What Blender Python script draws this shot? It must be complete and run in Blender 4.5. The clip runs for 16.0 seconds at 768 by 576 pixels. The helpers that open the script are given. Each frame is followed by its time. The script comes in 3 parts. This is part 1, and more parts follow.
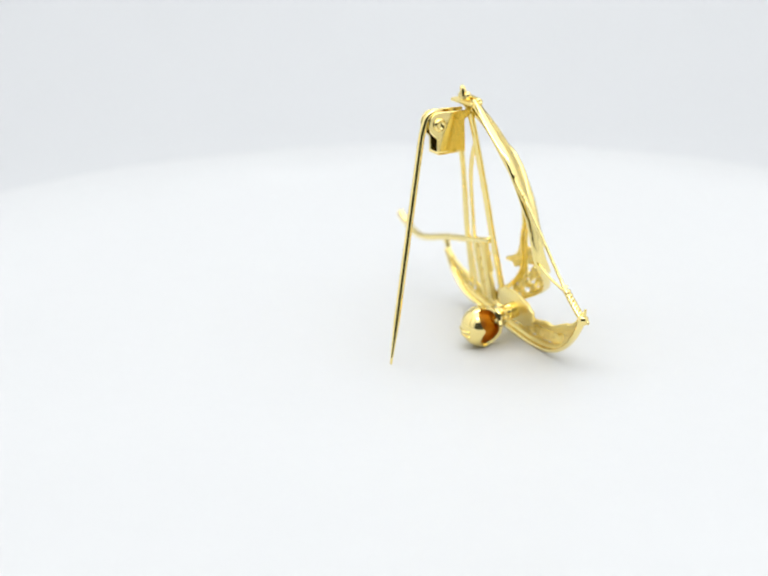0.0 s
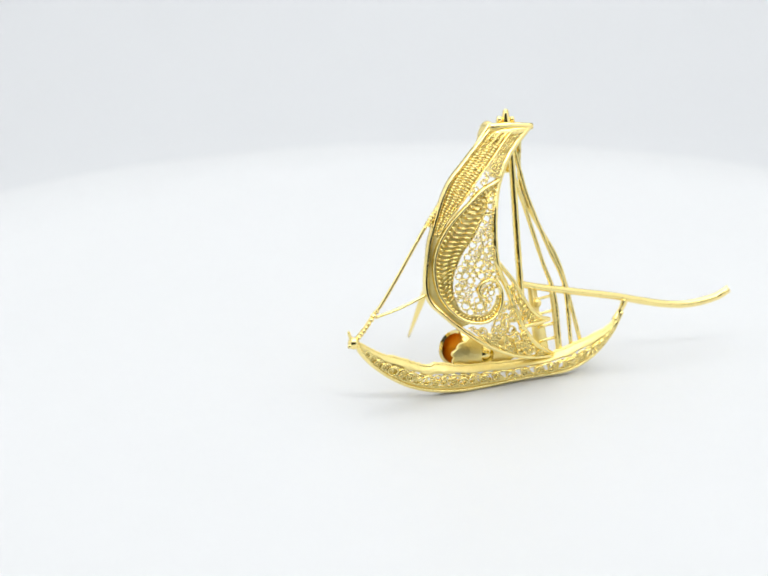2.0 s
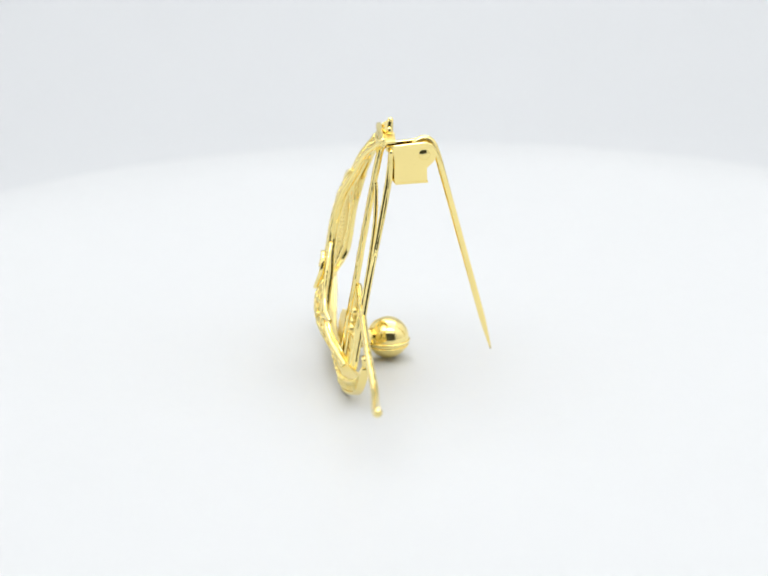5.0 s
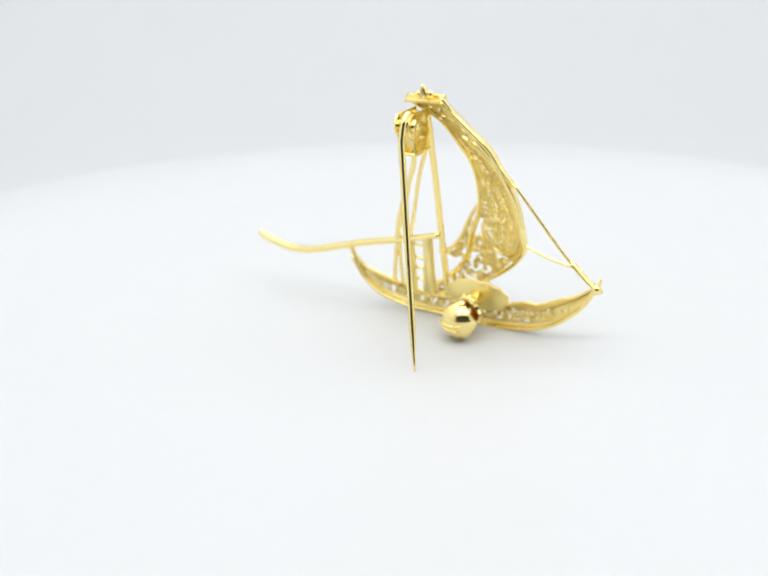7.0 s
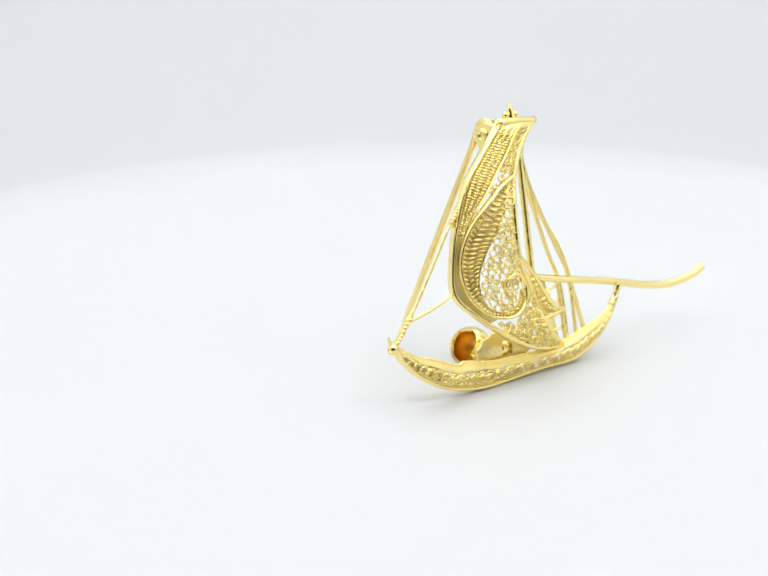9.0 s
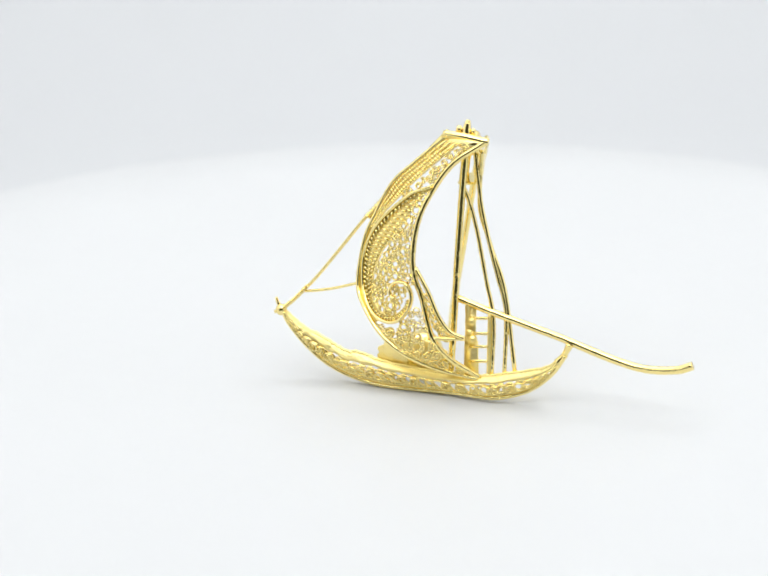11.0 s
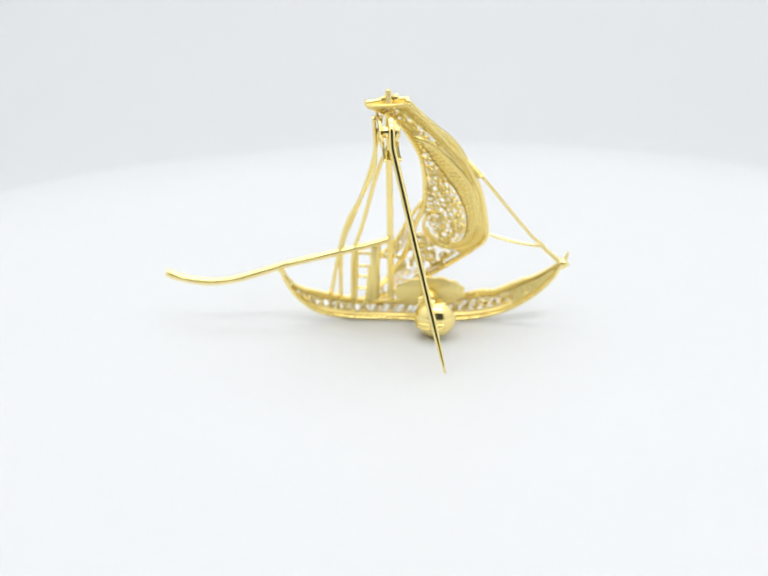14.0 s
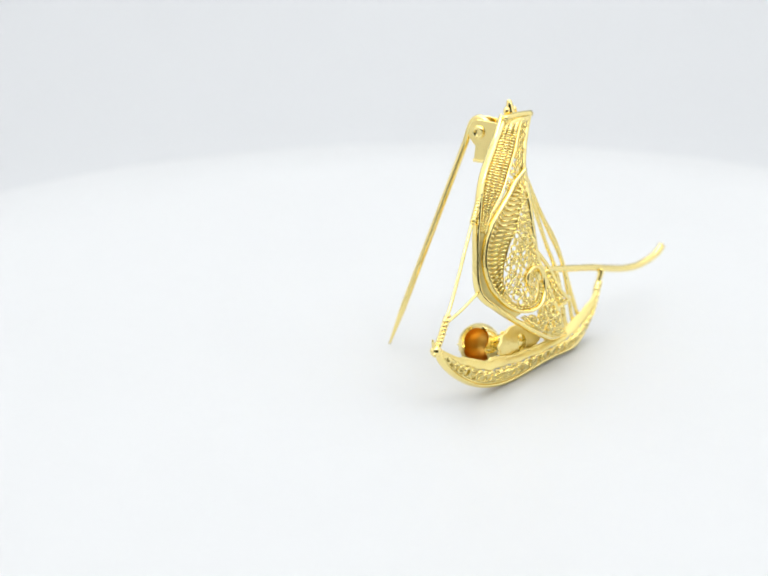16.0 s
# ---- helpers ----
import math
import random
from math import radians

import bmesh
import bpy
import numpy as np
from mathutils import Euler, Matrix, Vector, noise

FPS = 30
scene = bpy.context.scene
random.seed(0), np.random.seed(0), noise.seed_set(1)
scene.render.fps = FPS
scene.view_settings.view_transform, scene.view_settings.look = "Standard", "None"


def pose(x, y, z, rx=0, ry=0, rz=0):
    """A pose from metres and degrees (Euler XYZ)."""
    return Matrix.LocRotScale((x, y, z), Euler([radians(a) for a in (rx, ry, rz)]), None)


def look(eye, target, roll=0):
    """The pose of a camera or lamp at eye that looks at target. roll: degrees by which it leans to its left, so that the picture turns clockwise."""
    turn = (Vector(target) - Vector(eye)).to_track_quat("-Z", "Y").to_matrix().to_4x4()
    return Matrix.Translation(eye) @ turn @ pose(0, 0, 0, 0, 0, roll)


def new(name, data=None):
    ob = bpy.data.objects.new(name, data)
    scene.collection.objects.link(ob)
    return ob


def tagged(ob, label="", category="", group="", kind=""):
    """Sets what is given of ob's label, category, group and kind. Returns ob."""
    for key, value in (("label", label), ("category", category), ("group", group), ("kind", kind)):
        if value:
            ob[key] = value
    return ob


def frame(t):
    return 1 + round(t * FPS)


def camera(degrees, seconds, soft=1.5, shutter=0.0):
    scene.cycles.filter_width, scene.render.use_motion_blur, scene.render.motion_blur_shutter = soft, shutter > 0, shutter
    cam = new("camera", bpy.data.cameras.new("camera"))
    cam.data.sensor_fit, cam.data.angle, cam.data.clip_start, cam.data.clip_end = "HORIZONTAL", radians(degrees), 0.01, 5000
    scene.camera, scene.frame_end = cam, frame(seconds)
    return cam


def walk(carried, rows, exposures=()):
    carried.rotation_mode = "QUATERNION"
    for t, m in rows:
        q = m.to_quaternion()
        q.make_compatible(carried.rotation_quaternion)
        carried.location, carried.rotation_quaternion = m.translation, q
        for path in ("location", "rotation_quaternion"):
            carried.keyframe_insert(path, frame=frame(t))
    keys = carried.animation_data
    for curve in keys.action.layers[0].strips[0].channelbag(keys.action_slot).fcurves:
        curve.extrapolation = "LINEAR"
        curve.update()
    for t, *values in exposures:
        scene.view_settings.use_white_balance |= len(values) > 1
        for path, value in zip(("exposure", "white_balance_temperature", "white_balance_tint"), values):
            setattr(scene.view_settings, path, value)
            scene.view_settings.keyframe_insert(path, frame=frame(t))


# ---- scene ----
import functools

# Camera: on a stand before a light box, close to a small brooch on a turning plate.
cam = camera(18.74, 16.0, soft=1.7)
EYE = (-0.00730, -0.300, 0.1157)
TILT = radians(19.44)
AIM = (EYE[0], EYE[1] + math.cos(TILT), EYE[2] - math.sin(TILT))
walk(cam, [(0.0, look(EYE, AIM, -0.53)), (16.0, look(EYE, AIM, -0.53))], exposures=[(0.0, 0.0), (16.0, 0.0)])
cam.data.dof.use_dof = True
cam.data.dof.focus_distance = 0.306
cam.data.dof.aperture_fstop = 22.0

# ---- light ----
world = bpy.data.worlds.new("world")
scene.world = world
world.use_nodes = True
world.node_tree.nodes["Background"].inputs[0].default_value = (0.80, 0.88, 1.0, 1)
world.node_tree.nodes["Background"].inputs[1].default_value = 0.07


def area(name, m, sx, sy, watts, colour):
    data = bpy.data.lights.new(name, "AREA")
    data.shape, data.size, data.size_y, data.energy, data.color = "RECTANGLE", sx, sy, watts, colour
    ob = new(name, data)
    ob.matrix_world = m
    return ob


# a diffuse panel of white diodes under the roof of the light box
area("led_panel_light", look((0.0, 0.08, 0.435), (0.0, 0.08, 0.0)), 0.62, 0.68, 1.54, (0.979, 0.983, 1.0))
# two unseen strips, added for glints on the gold and weaker shadows
area("fill_strip_front", look((0.02, -0.22, 0.41), (0.02, 0.0, 0.02)), 0.50, 0.06, 0.62, (0.979, 0.983, 1.0))
area("fill_strip_rear", look((0.02, 0.17, 0.43), (0.02, 0.14, 0.0)), 0.50, 0.06, 0.31, (0.979, 0.983, 1.0))


# ---- materials ----
def material(name, colour, rough, metal=0.0, grain=0.0, grain_size=900.0, bump=0.0, bump_size=600.0, vary=0.0):
    """Principled surface with colour variation at two scales, rough variation and fine relief."""
    mat = bpy.data.materials.new(name)
    mat.use_nodes = True
    nt = mat.node_tree
    bsdf = nt.nodes["Principled BSDF"]
    bsdf.inputs["Base Color"].default_value = (*colour, 1)
    bsdf.inputs["Roughness"].default_value = rough
    bsdf.inputs["Metallic"].default_value = metal
    tc = nt.nodes.new("ShaderNodeTexCoord")
    if grain:
        n1 = nt.nodes.new("ShaderNodeTexNoise")
        n1.inputs["Scale"].default_value, n1.inputs["Detail"].default_value = grain_size, 4
        n2 = nt.nodes.new("ShaderNodeTexNoise")
        n2.inputs["Scale"].default_value, n2.inputs["Detail"].default_value = grain_size / 9, 2
        add = nt.nodes.new("ShaderNodeMath")
        add.operation = "ADD"
        ramp = nt.nodes.new("ShaderNodeMapRange")
        ramp.inputs["From Min"].default_value, ramp.inputs["From Max"].default_value = 0.6, 1.4
        ramp.inputs["To Min"].default_value, ramp.inputs["To Max"].default_value = max(0.02, rough - grain), rough + grain
        for n in (n1, n2):
            nt.links.new(tc.outputs["Object"], n.inputs["Vector"])
        nt.links.new(n1.outputs["Fac"], add.inputs[0])
        nt.links.new(n2.outputs["Fac"], add.inputs[1])
        nt.links.new(add.outputs[0], ramp.inputs["Value"])
        nt.links.new(ramp.outputs[0], bsdf.inputs["Roughness"])
        if vary:
            mix = nt.nodes.new("ShaderNodeMix")
            mix.data_type = "RGBA"
            mix.inputs["A"].default_value = (*[c * (1 - vary) for c in colour], 1)
            mix.inputs["B"].default_value = (*[min(1, c * (1 + vary)) for c in colour], 1)
            nt.links.new(n2.outputs["Fac"], mix.inputs["Factor"])
            nt.links.new(mix.outputs["Result"], bsdf.inputs["Base Color"])
    if bump:
        n3 = nt.nodes.new("ShaderNodeTexNoise")
        n3.inputs["Scale"].default_value, n3.inputs["Detail"].default_value = bump_size, 3
        b = nt.nodes.new("ShaderNodeBump")
        b.inputs["Strength"].default_value, b.inputs["Distance"].default_value = bump, 0.0003
        nt.links.new(tc.outputs["Object"], n3.inputs["Vector"])
        nt.links.new(n3.outputs["Fac"], b.inputs["Height"])
        nt.links.new(b.outputs["Normal"], bsdf.inputs["Normal"])
    return mat


GOLD = (1.0, 0.808, 0.33)
gold_wire = material("polished_gold_wire", GOLD, 0.09, 1.0, 0.05, 1400, 0.25, 900, 0.05)
gold_sheet = material("gold_sheet", GOLD, 0.40, 1.0, 0.09, 1200, 0.45, 1600, 0.06)
gold_filigree = material("gold_filigree", GOLD, 0.13, 1.0, 0.06, 1800, 0.30, 1800, 0.06)
gold_bright = material("bright_polished_gold", GOLD, 0.09, 1.0, 0.05, 800, 0.02, 500, 0.03)
# the orange-brown of gold reflecting gold in the hollow catch, put into the colour
gold_bounce = material("bounce_tinted_gold", (0.86, 0.50, 0.10), 0.30, 1.0, 0.08, 900, 0.2, 900, 0.08)
platter_mat = material("white_plate_plastic", (0.615, 0.625, 0.625), 0.5, 0.0, 0.06, 300, 0.04, 900, 0.01)
sheet_mat = material("white_backdrop_sheet", (0.612, 0.624, 0.631), 0.75, 0.0, 0.08, 60, 0.05, 500, 0.015)
wall_mat = material("white_box_lining", (0.94, 0.945, 0.945), 0.65, 0.0, 0.08, 60, 0.10, 300, 0.02)
base_mat = material("light_grey_plastic", (0.62, 0.64, 0.66), 0.4, 0.0, 0.08, 250, 0.05, 900, 0.02)


# ---- mesh helpers ----
MM = 0.001


def mesh_of(name, verts, faces, mat, smooth=True):
    me = bpy.data.meshes.new(name)
    me.from_pydata([tuple(v) for v in verts], [], faces)
    me.materials.append(mat)
    if smooth:
        me.shade_smooth()
    me.update()
    return me


def part(name, geo, mat, parent, label="", smooth=True):
    """One mesh object under a thing or part; geo is (vertices, faces)."""
    ob = new(name, mesh_of(name, geo[0], geo[1], mat, smooth))
    ob.parent = parent
    if label:
        tagged(ob, label)
    return ob


def merge(*geos):
    verts, faces = [], []
    for v, f in geos:
        k = len(verts)
        verts.extend(v)
        faces.extend([tuple(i + k for i in q) for q in f])
    return verts, faces


def spline(points, n):
    """n points along a smooth curve through the given ones (Catmull-Rom)."""
    P = [Vector(p) for p in points]
    P = [P[0] * 2 - P[1]] + P + [P[-1] * 2 - P[-2]]
    out = []
    for i in range(n):
        s = i / (n - 1) * (len(P) - 3)
        k = min(int(s), len(P) - 4)
        t = s - k
        a, b, c, d = P[k:k + 4]
        out.append(0.5 * (2 * b + (c - a) * t + (2 * a - 5 * b + 4 * c - d) * t * t + (3 * b - a - 3 * c + d) * t ** 3))
    return out


def tube(points, radius, sides=8, taper=None, flat=1.0, wobble=0.0):
    """A round wire along points; taper(s) scales it, flat squeezes it, wobble makes it hand-drawn."""
    P = [Vector(p) for p in points]
    n = len(P)
    verts, faces = [], []
    t0 = (P[1] - P[0]).normalized()
    side = t0.orthogonal().normalized()
    rnd = random.Random(n * 7 + int(abs(P[0].x) * 1e6))
    for i in range(n):
        t = (P[min(i + 1, n - 1)] - P[max(i - 1, 0)]).normalized()
        side = (side - t * side.dot(t)).normalized()
        up = t.cross(side)
        r = radius * (taper(i / (n - 1)) if taper else 1) * (1 + wobble * rnd.uniform(-1, 1))
        for k in range(sides):
            a = 2 * math.pi * k / sides
            verts.append(P[i] + side * math.cos(a) * r + up * math.sin(a) * r * flat)
    for i in range(n - 1):
        for k in range(sides):
            a, b = i * sides + k, i * sides + (k + 1) % sides
            faces.append((a, b, b + sides, a + sides))
    faces.append(tuple(reversed(range(sides))))
    faces.append(tuple(range((n - 1) * sides, n * sides)))
    return verts, faces


def ribbon(points, depth_way, depth, thick, sides=10):
    """A flat wire set on edge: its broad side runs along depth_way."""
    P = [Vector(p) for p in points]
    n = len(P)
    verts, faces = [], []
    for i in range(n):
        t = (P[min(i + 1, n - 1)] - P[max(i - 1, 0)]).normalized()
        up = (depth_way - t * depth_way.dot(t)).normalized()
        side = t.cross(up)
        for k in range(sides):
            a = 2 * math.pi * (k + 0.5) / sides
            ca, sa = math.cos(a), math.sin(a)
            verts.append(P[i] + side * math.copysign(abs(ca) ** 0.6, ca) * thick / 2 + up * math.copysign(abs(sa) ** 0.6, sa) * depth / 2)
    for i in range(n - 1):
        for k in range(sides):
            a, b = i * sides + k, i * sides + (k + 1) % sides
            faces.append((a, b, b + sides, a + sides))
    faces.append(tuple(reversed(range(sides))))
    faces.append(tuple(range((n - 1) * sides, n * sides)))
    return verts, faces


def ball(c, r, seg=14, squash=(1, 1, 1)):
    verts, faces = [Vector(c) + Vector((0, 0, r * squash[2]))], []
    rings = seg // 2
    for i in range(1, rings):
        a = math.pi * i / rings
        for k in range(seg):
            b = 2 * math.pi * k / seg
            verts.append(Vector(c) + Vector((r * squash[0] * math.sin(a) * math.cos(b), r * squash[1] * math.sin(a) * math.sin(b), r * squash[2] * math.cos(a))))
    verts.append(Vector(c) - Vector((0, 0, r * squash[2])))
    for k in range(seg):
        faces.append((0, 1 + k, 1 + (k + 1) % seg))
        for i in range(rings - 2):
            a, b = 1 + i * seg + k, 1 + i * seg + (k + 1) % seg
            faces.append((a, a + seg, b + seg, b))
        a = 1 + (rings - 2) * seg
        faces.append((a + k, len(verts) - 1, a + (k + 1) % seg))
    return verts, faces


def lathe(profile, m, seg=32):
    """Turns (radius, height) pairs about the z axis of m; a radius of nought closes the form."""
    verts, faces, rows = [], [], []
    for r, z in profile:
        if r < 1e-9:
            rows.append([len(verts)] * seg)
            verts.append(m @ Vector((0, 0, z)))
        else:
            rows.append(list(range(len(verts), len(verts) + seg)))
            verts.extend(m @ Vector((r * math.cos(2 * math.pi * k / seg), r * math.sin(2 * math.pi * k / seg), z)) for k in range(seg))
    for a, b in zip(rows, rows[1:]):
        for k in range(seg):
            q = []
            for i in (a[k], a[(k + 1) % seg], b[(k + 1) % seg], b[k]):
                if i not in q:
                    q.append(i)
            if len(q) > 2:
                faces.append(tuple(q))
    return verts, faces


def slab(outline, depth):
    """A plate: an outline of points, given thickness along the vector depth, with a small bevel."""
    P = [Vector(p) for p in outline]
    d = Vector(depth)
    c = sum(P, Vector()) / len(P)
    e = d.length * 0.25
    inner = [p + (c - p).normalized() * e for p in P]
    n = len(P)
    rows = [inner, [p + d * 0.25 for p in P], [p + d * 0.75 for p in P], [p + d for p in inner]]
    verts = [v for row in rows for v in row]
    faces = [(i * n + k, i * n + (k + 1) % n, (i + 1) * n + (k + 1) % n, (i + 1) * n + k) for i in range(3) for k in range(n)]
    faces += [tuple(reversed(range(n))), tuple(range(3 * n, 4 * n))]
    return verts, faces


def sheet(rows, thick):
    """A grid of points given as rows, made solid by thick along its normals."""
    nr, nc = len(rows), len(rows[0])
    front, back = [], []
    for i in range(nr):
        for j in range(nc):
            du = rows[min(i + 1, nr - 1)][j] - rows[max(i - 1, 0)][j]
            dv = rows[i][min(j + 1, nc - 1)] - rows[i][max(j - 1, 0)]
            nrm = du.cross(dv)
            nrm = nrm.normalized() if nrm.length > 1e-12 else Vector((0, 1, 0))
            front.append(rows[i][j] + nrm * thick / 2)
            back.append(rows[i][j] - nrm * thick / 2)
    verts, k = front + back, nr * nc
    faces = []
    for i in range(nr - 1):
        for j in range(nc - 1):
            a = i * nc + j
            faces.append((a, a + 1, a + nc + 1, a + nc))
            faces.append((k + a + nc, k + a + nc + 1, k + a + 1, k + a))
    edge = [j for j in range(nc)] + [i * nc + nc - 1 for i in range(1, nr)] + [(nr - 1) * nc + j for j in range(nc - 2, -1, -1)] + [i * nc for i in range(nr - 2, 0, -1)]
    for a, b in zip(edge, edge[1:] + edge[:1]):
        faces.append((b, a, k + a, k + b))
    return verts, faces


# ---- light box ----
def light_box():
    X, Y0, Y1, Z0, Z1 = 0.32, -0.27, 0.46, -0.045, 0.45
    # the floor sheet runs back and sweeps up into the rear wall
    prof = [(Y0 - 0.6, Z0), (Y0, Z0), (0.10, Z0), (0.22, Z0)]
    R = 0.20
    prof += [(Y1 - R + R * math.sin(a), Z0 + R - R * math.cos(a)) for a in [radians(d) for d in range(0, 91, 6)]]
    prof += [(Y1, Z1 - 0.05), (Y1, Z1)]
    rows = [[Vector((x, y, z)) for x in (-X, -X / 2, 0, X / 2, X)] for y, z in prof]
    ob = new("backdrop", mesh_of("backdrop", *sheet(rows, 0.002), sheet_mat))
    tagged(ob, "plain white backdrop sheet sweeping up behind the plate", "backdrop", kind="structure")

    def panel(name, label, x0, x1, y0, y1, z0, z1, cat):
        v = [Vector((x, y, z)) for x in (x0, x1) for y in (y0, y1) for z in (z0, z1)]
        f = [(0, 1, 3, 2), (4, 6, 7, 5), (0, 4, 5, 1), (2, 3, 7, 6), (0, 2, 6, 4), (1, 5, 7, 3)]
        return tagged(new(name, mesh_of(name, v, f, wall_mat, False)), label, cat, kind="structure")
    panel("wall_west", "white reflective side lining of the light box", -X - 0.006, -X - 0.002, Y0, Y1, Z0, Z1, "wall")
    panel("wall_east", "white reflective side lining of the light box", X + 0.002, X + 0.006, Y0, Y1, Z0, Z1, "wall")
    # front flap with a window for the lens
    W, H0, H1, Y = 0.265, -0.035, 0.235, Y0 - 0.012
    for name, x0, x1, z0, z1 in (("wall_south_west", -X, -W, Z0, Z1), ("wall_south_east", W, X, Z0, Z1), ("wall_south_top", -W, W, H1, Z1), ("wall_south_sill", -W, W, Z0, H0)):
        panel(name, "white front flap of the light box around the lens window", x0, x1, Y - 0.004, Y, z0, z1, "wall")
    panel("ceiling", "white top lining of the light box", -X, X, Y0, Y1, Z1 + 0.002, Z1 + 0.006, "ceiling")


light_box()


# ---- turntable ----
turntable = tagged(new("turntable"), "round white motorised display turntable with a smooth plate", "turntable")


def build_turntable():
    I = Matrix.Identity(4)
    base = [(0.0, -0.0435), (0.094, -0.0435), (0.096, -0.042), (0.096, -0.009), (0.094, -0.008), (0.0, -0.008)]
    part("base", lathe(base, I, 96), base_mat, turntable, "light grey plastic base")
    prof = [(0.0, -0.007), (0.1065, -0.007), (0.1078, -0.0062), (0.1082, -0.005), (0.1082, -0.0018), (0.1078, -0.0006), (0.1065, 0.0), (0.09, 0.0), (0.06, 0.0), (0.03, 0.0), (0.0, 0.0)]
    return part("platter", lathe(prof, I, 128), platter_mat, turntable, "glossy white round plate")


platter = build_turntable()

# ---- brooch ----
brooch = tagged(new("brooch"), "gold filigree sailing boat brooch standing on its open pin", "brooch")


def at(x, z, off=0.0):
    """A point of the leaning brooch plane, in millimetres; off goes out of its front."""
    return Vector((x, -11.45 - 0.08 * x + 0.195 * z - off, z + 13.9)) * MM


def wire(pts, n=40):
    return spline([at(x, z, o) for x, o, z in pts], n)


def xyz(x, y, z):
    return Vector((x, y, z + 13.9)) * MM


# sail surface: between the luff edge and the leech, bellied to the front
LUFF = [at(x, z, o) for x, o, z in ((3.4, 0.3, 20.0), (-0.7, 0.3, 16.3), (-3.8, 0.4, 13.3), (-6.2, 0.4, 8.6), (-7.4, 0.4, 5.4), (-8.1, 0.2, -0.2), (-6.5, 1.8, -3.0), (-3.5, 3.3, -5.8), (-0.2, 3.3, -7.9), (4.0, 1.8, -9.8), (9.0, 0.4, -11.0))]
LEECH = [at(x, z, o) for x, o, z in ((8.6, 1.0, 19.7), (4.6, 2.3, 16.9), (2.2, 3.0, 13.5), (0.8, 4.0, 10.3), (0.2, 4.3, 6.5), (0.4, 4.2, 3.0), (1.6, 4.0, 0.0), (2.4, 4.0, -2.8), (3.4, 3.9, -5.4), (5.5, 2.8, -8.0), (9.2, 0.5, -10.8))]
NU = 201
LUFF_C, LEECH_C = spline(LUFF, NU), spline(LEECH, NU)
FRONT = Vector((-0.079, -0.976, 0.19)).normalized()


def on_sail(u, v, lift=0.0):
    s = min(max(u, 0), 1) * (NU - 1)
    i = min(int(s), NU - 2)
    k = s - i
    a = LUFF_C[i].lerp(LUFF_C[i + 1], k)
    b = LEECH_C[i].lerp(LEECH_C[i + 1], k)
    w = (b - a).length
    return a.lerp(b, v) + FRONT * (0.22 * w * 2 * v * (1 - v) + lift * MM)


def patch_frame(surface, u, v, spin, size, e=0.004):
    """Pose on a surface: x and y along it, z out of it."""
    p = surface(u, v)
    du = (surface(u + e, v) - surface(u - e, v)).normalized()
    dv = surface(u, v + e) - surface(u, v - e)
    nrm = dv.cross(du).normalized()
    if nrm.dot(FRONT) < 0:
        nrm = -nrm
    x = du
    y = nrm.cross(x)
    m = Matrix((x, y, nrm)).transposed().to_4x4()
    return Matrix.Translation(p) @ m @ Matrix.Rotation(spin, 4, "Z") @ Matrix.Diagonal((size, size, size, 1))


def scroll_geo(turns, start, wire_r):
    """A flat wire volute of unit radius, with a bead in its eye."""
    pts = []
    n = int(14 * turns) + 6
    for i in range(n):
        s = i / (n - 1)
        r = 0.92 * (1 - s) + start * s
        a = 2 * math.pi * turns * s
        pts.append((r * math.cos(a), r * math.sin(a), 0.0))
    return merge(ribbon(pts, Vector((0, 0, 1)), 0.85, wire_r * 1.5, 8), ball(pts[-1], wire_r * 1.5, 6))


def ess_geo(wire_r):
    pts = []
    for k in (1, -1):
        side = []
        for i in range(18):
            s = i / 17
            r = 0.46 * (1 - s) + 0.14 * s
            a = math.pi * 0.5 + 2 * math.pi * 1.15 * s
            side.append((k * (r * math.cos(a)), k * (0.46 - r * math.sin(a)), 0.0))
        pts = pts + side if k == -1 else list(reversed(side))
    return ribbon(pts, Vector((0, 0, 1)), 0.85, wire_r * 1.5, 8)


SCROLLS = [mesh_of("scroll", *scroll_geo(1.6, 0.26, 0.18), gold_filigree), mesh_of("scroll", *scroll_geo(1.3, 0.40, 0.19), gold_filigree),
           mesh_of("scroll", *scroll_geo(1.9, 0.16, 0.16), gold_filigree), mesh_of("scroll", *ess_geo(0.18), gold_filigree)]
LOOPS = [mesh_of("loop", *scroll_geo(1.12, 0.66, 0.21), gold_filigree), mesh_of("loop", *scroll_geo(1.35, 0.40, 0.19), gold_filigree)]
RING = mesh_of("ring", *ribbon([(0.8 * math.cos(a), 0.8 * math.sin(a), 0) for a in [2 * math.pi * i / 16 for i in range(17)]], Vector((0, 0, 1)), 0.9, 0.32, 8), gold_filigree)


def place(data, name, parent, m):
    ob = new(name, data)
    ob.parent = parent
    ob.matrix_basis = m
    return ob


# the drop-shaped inner panel of the sail: its border in millimetres across and up
DROP = [(2.1, 14.0), (-0.3, 13.0), (-2.4, 11.3), (-4.5, 9.2), (-6.1, 6.9), (-7.0, 4.5), (-7.25, 2.1), (-6.95, -0.3), (-6.0, -2.2), (-4.5, -3.4), (-2.6, -3.6), (-1.0, -2.9), (0.1, -1.4), (0.3, 0.2), (-0.3, 1.45), (-1.2, 1.8), (-2.2, 1.45), (-2.7, 0.6), (-2.5, -0.2), (-1.9, -0.4)]
DROP_N = 190
DROP_C = [Vector((p.x, p.y)) for p in spline([(x, z, 0) for x, z in DROP], DROP_N)]
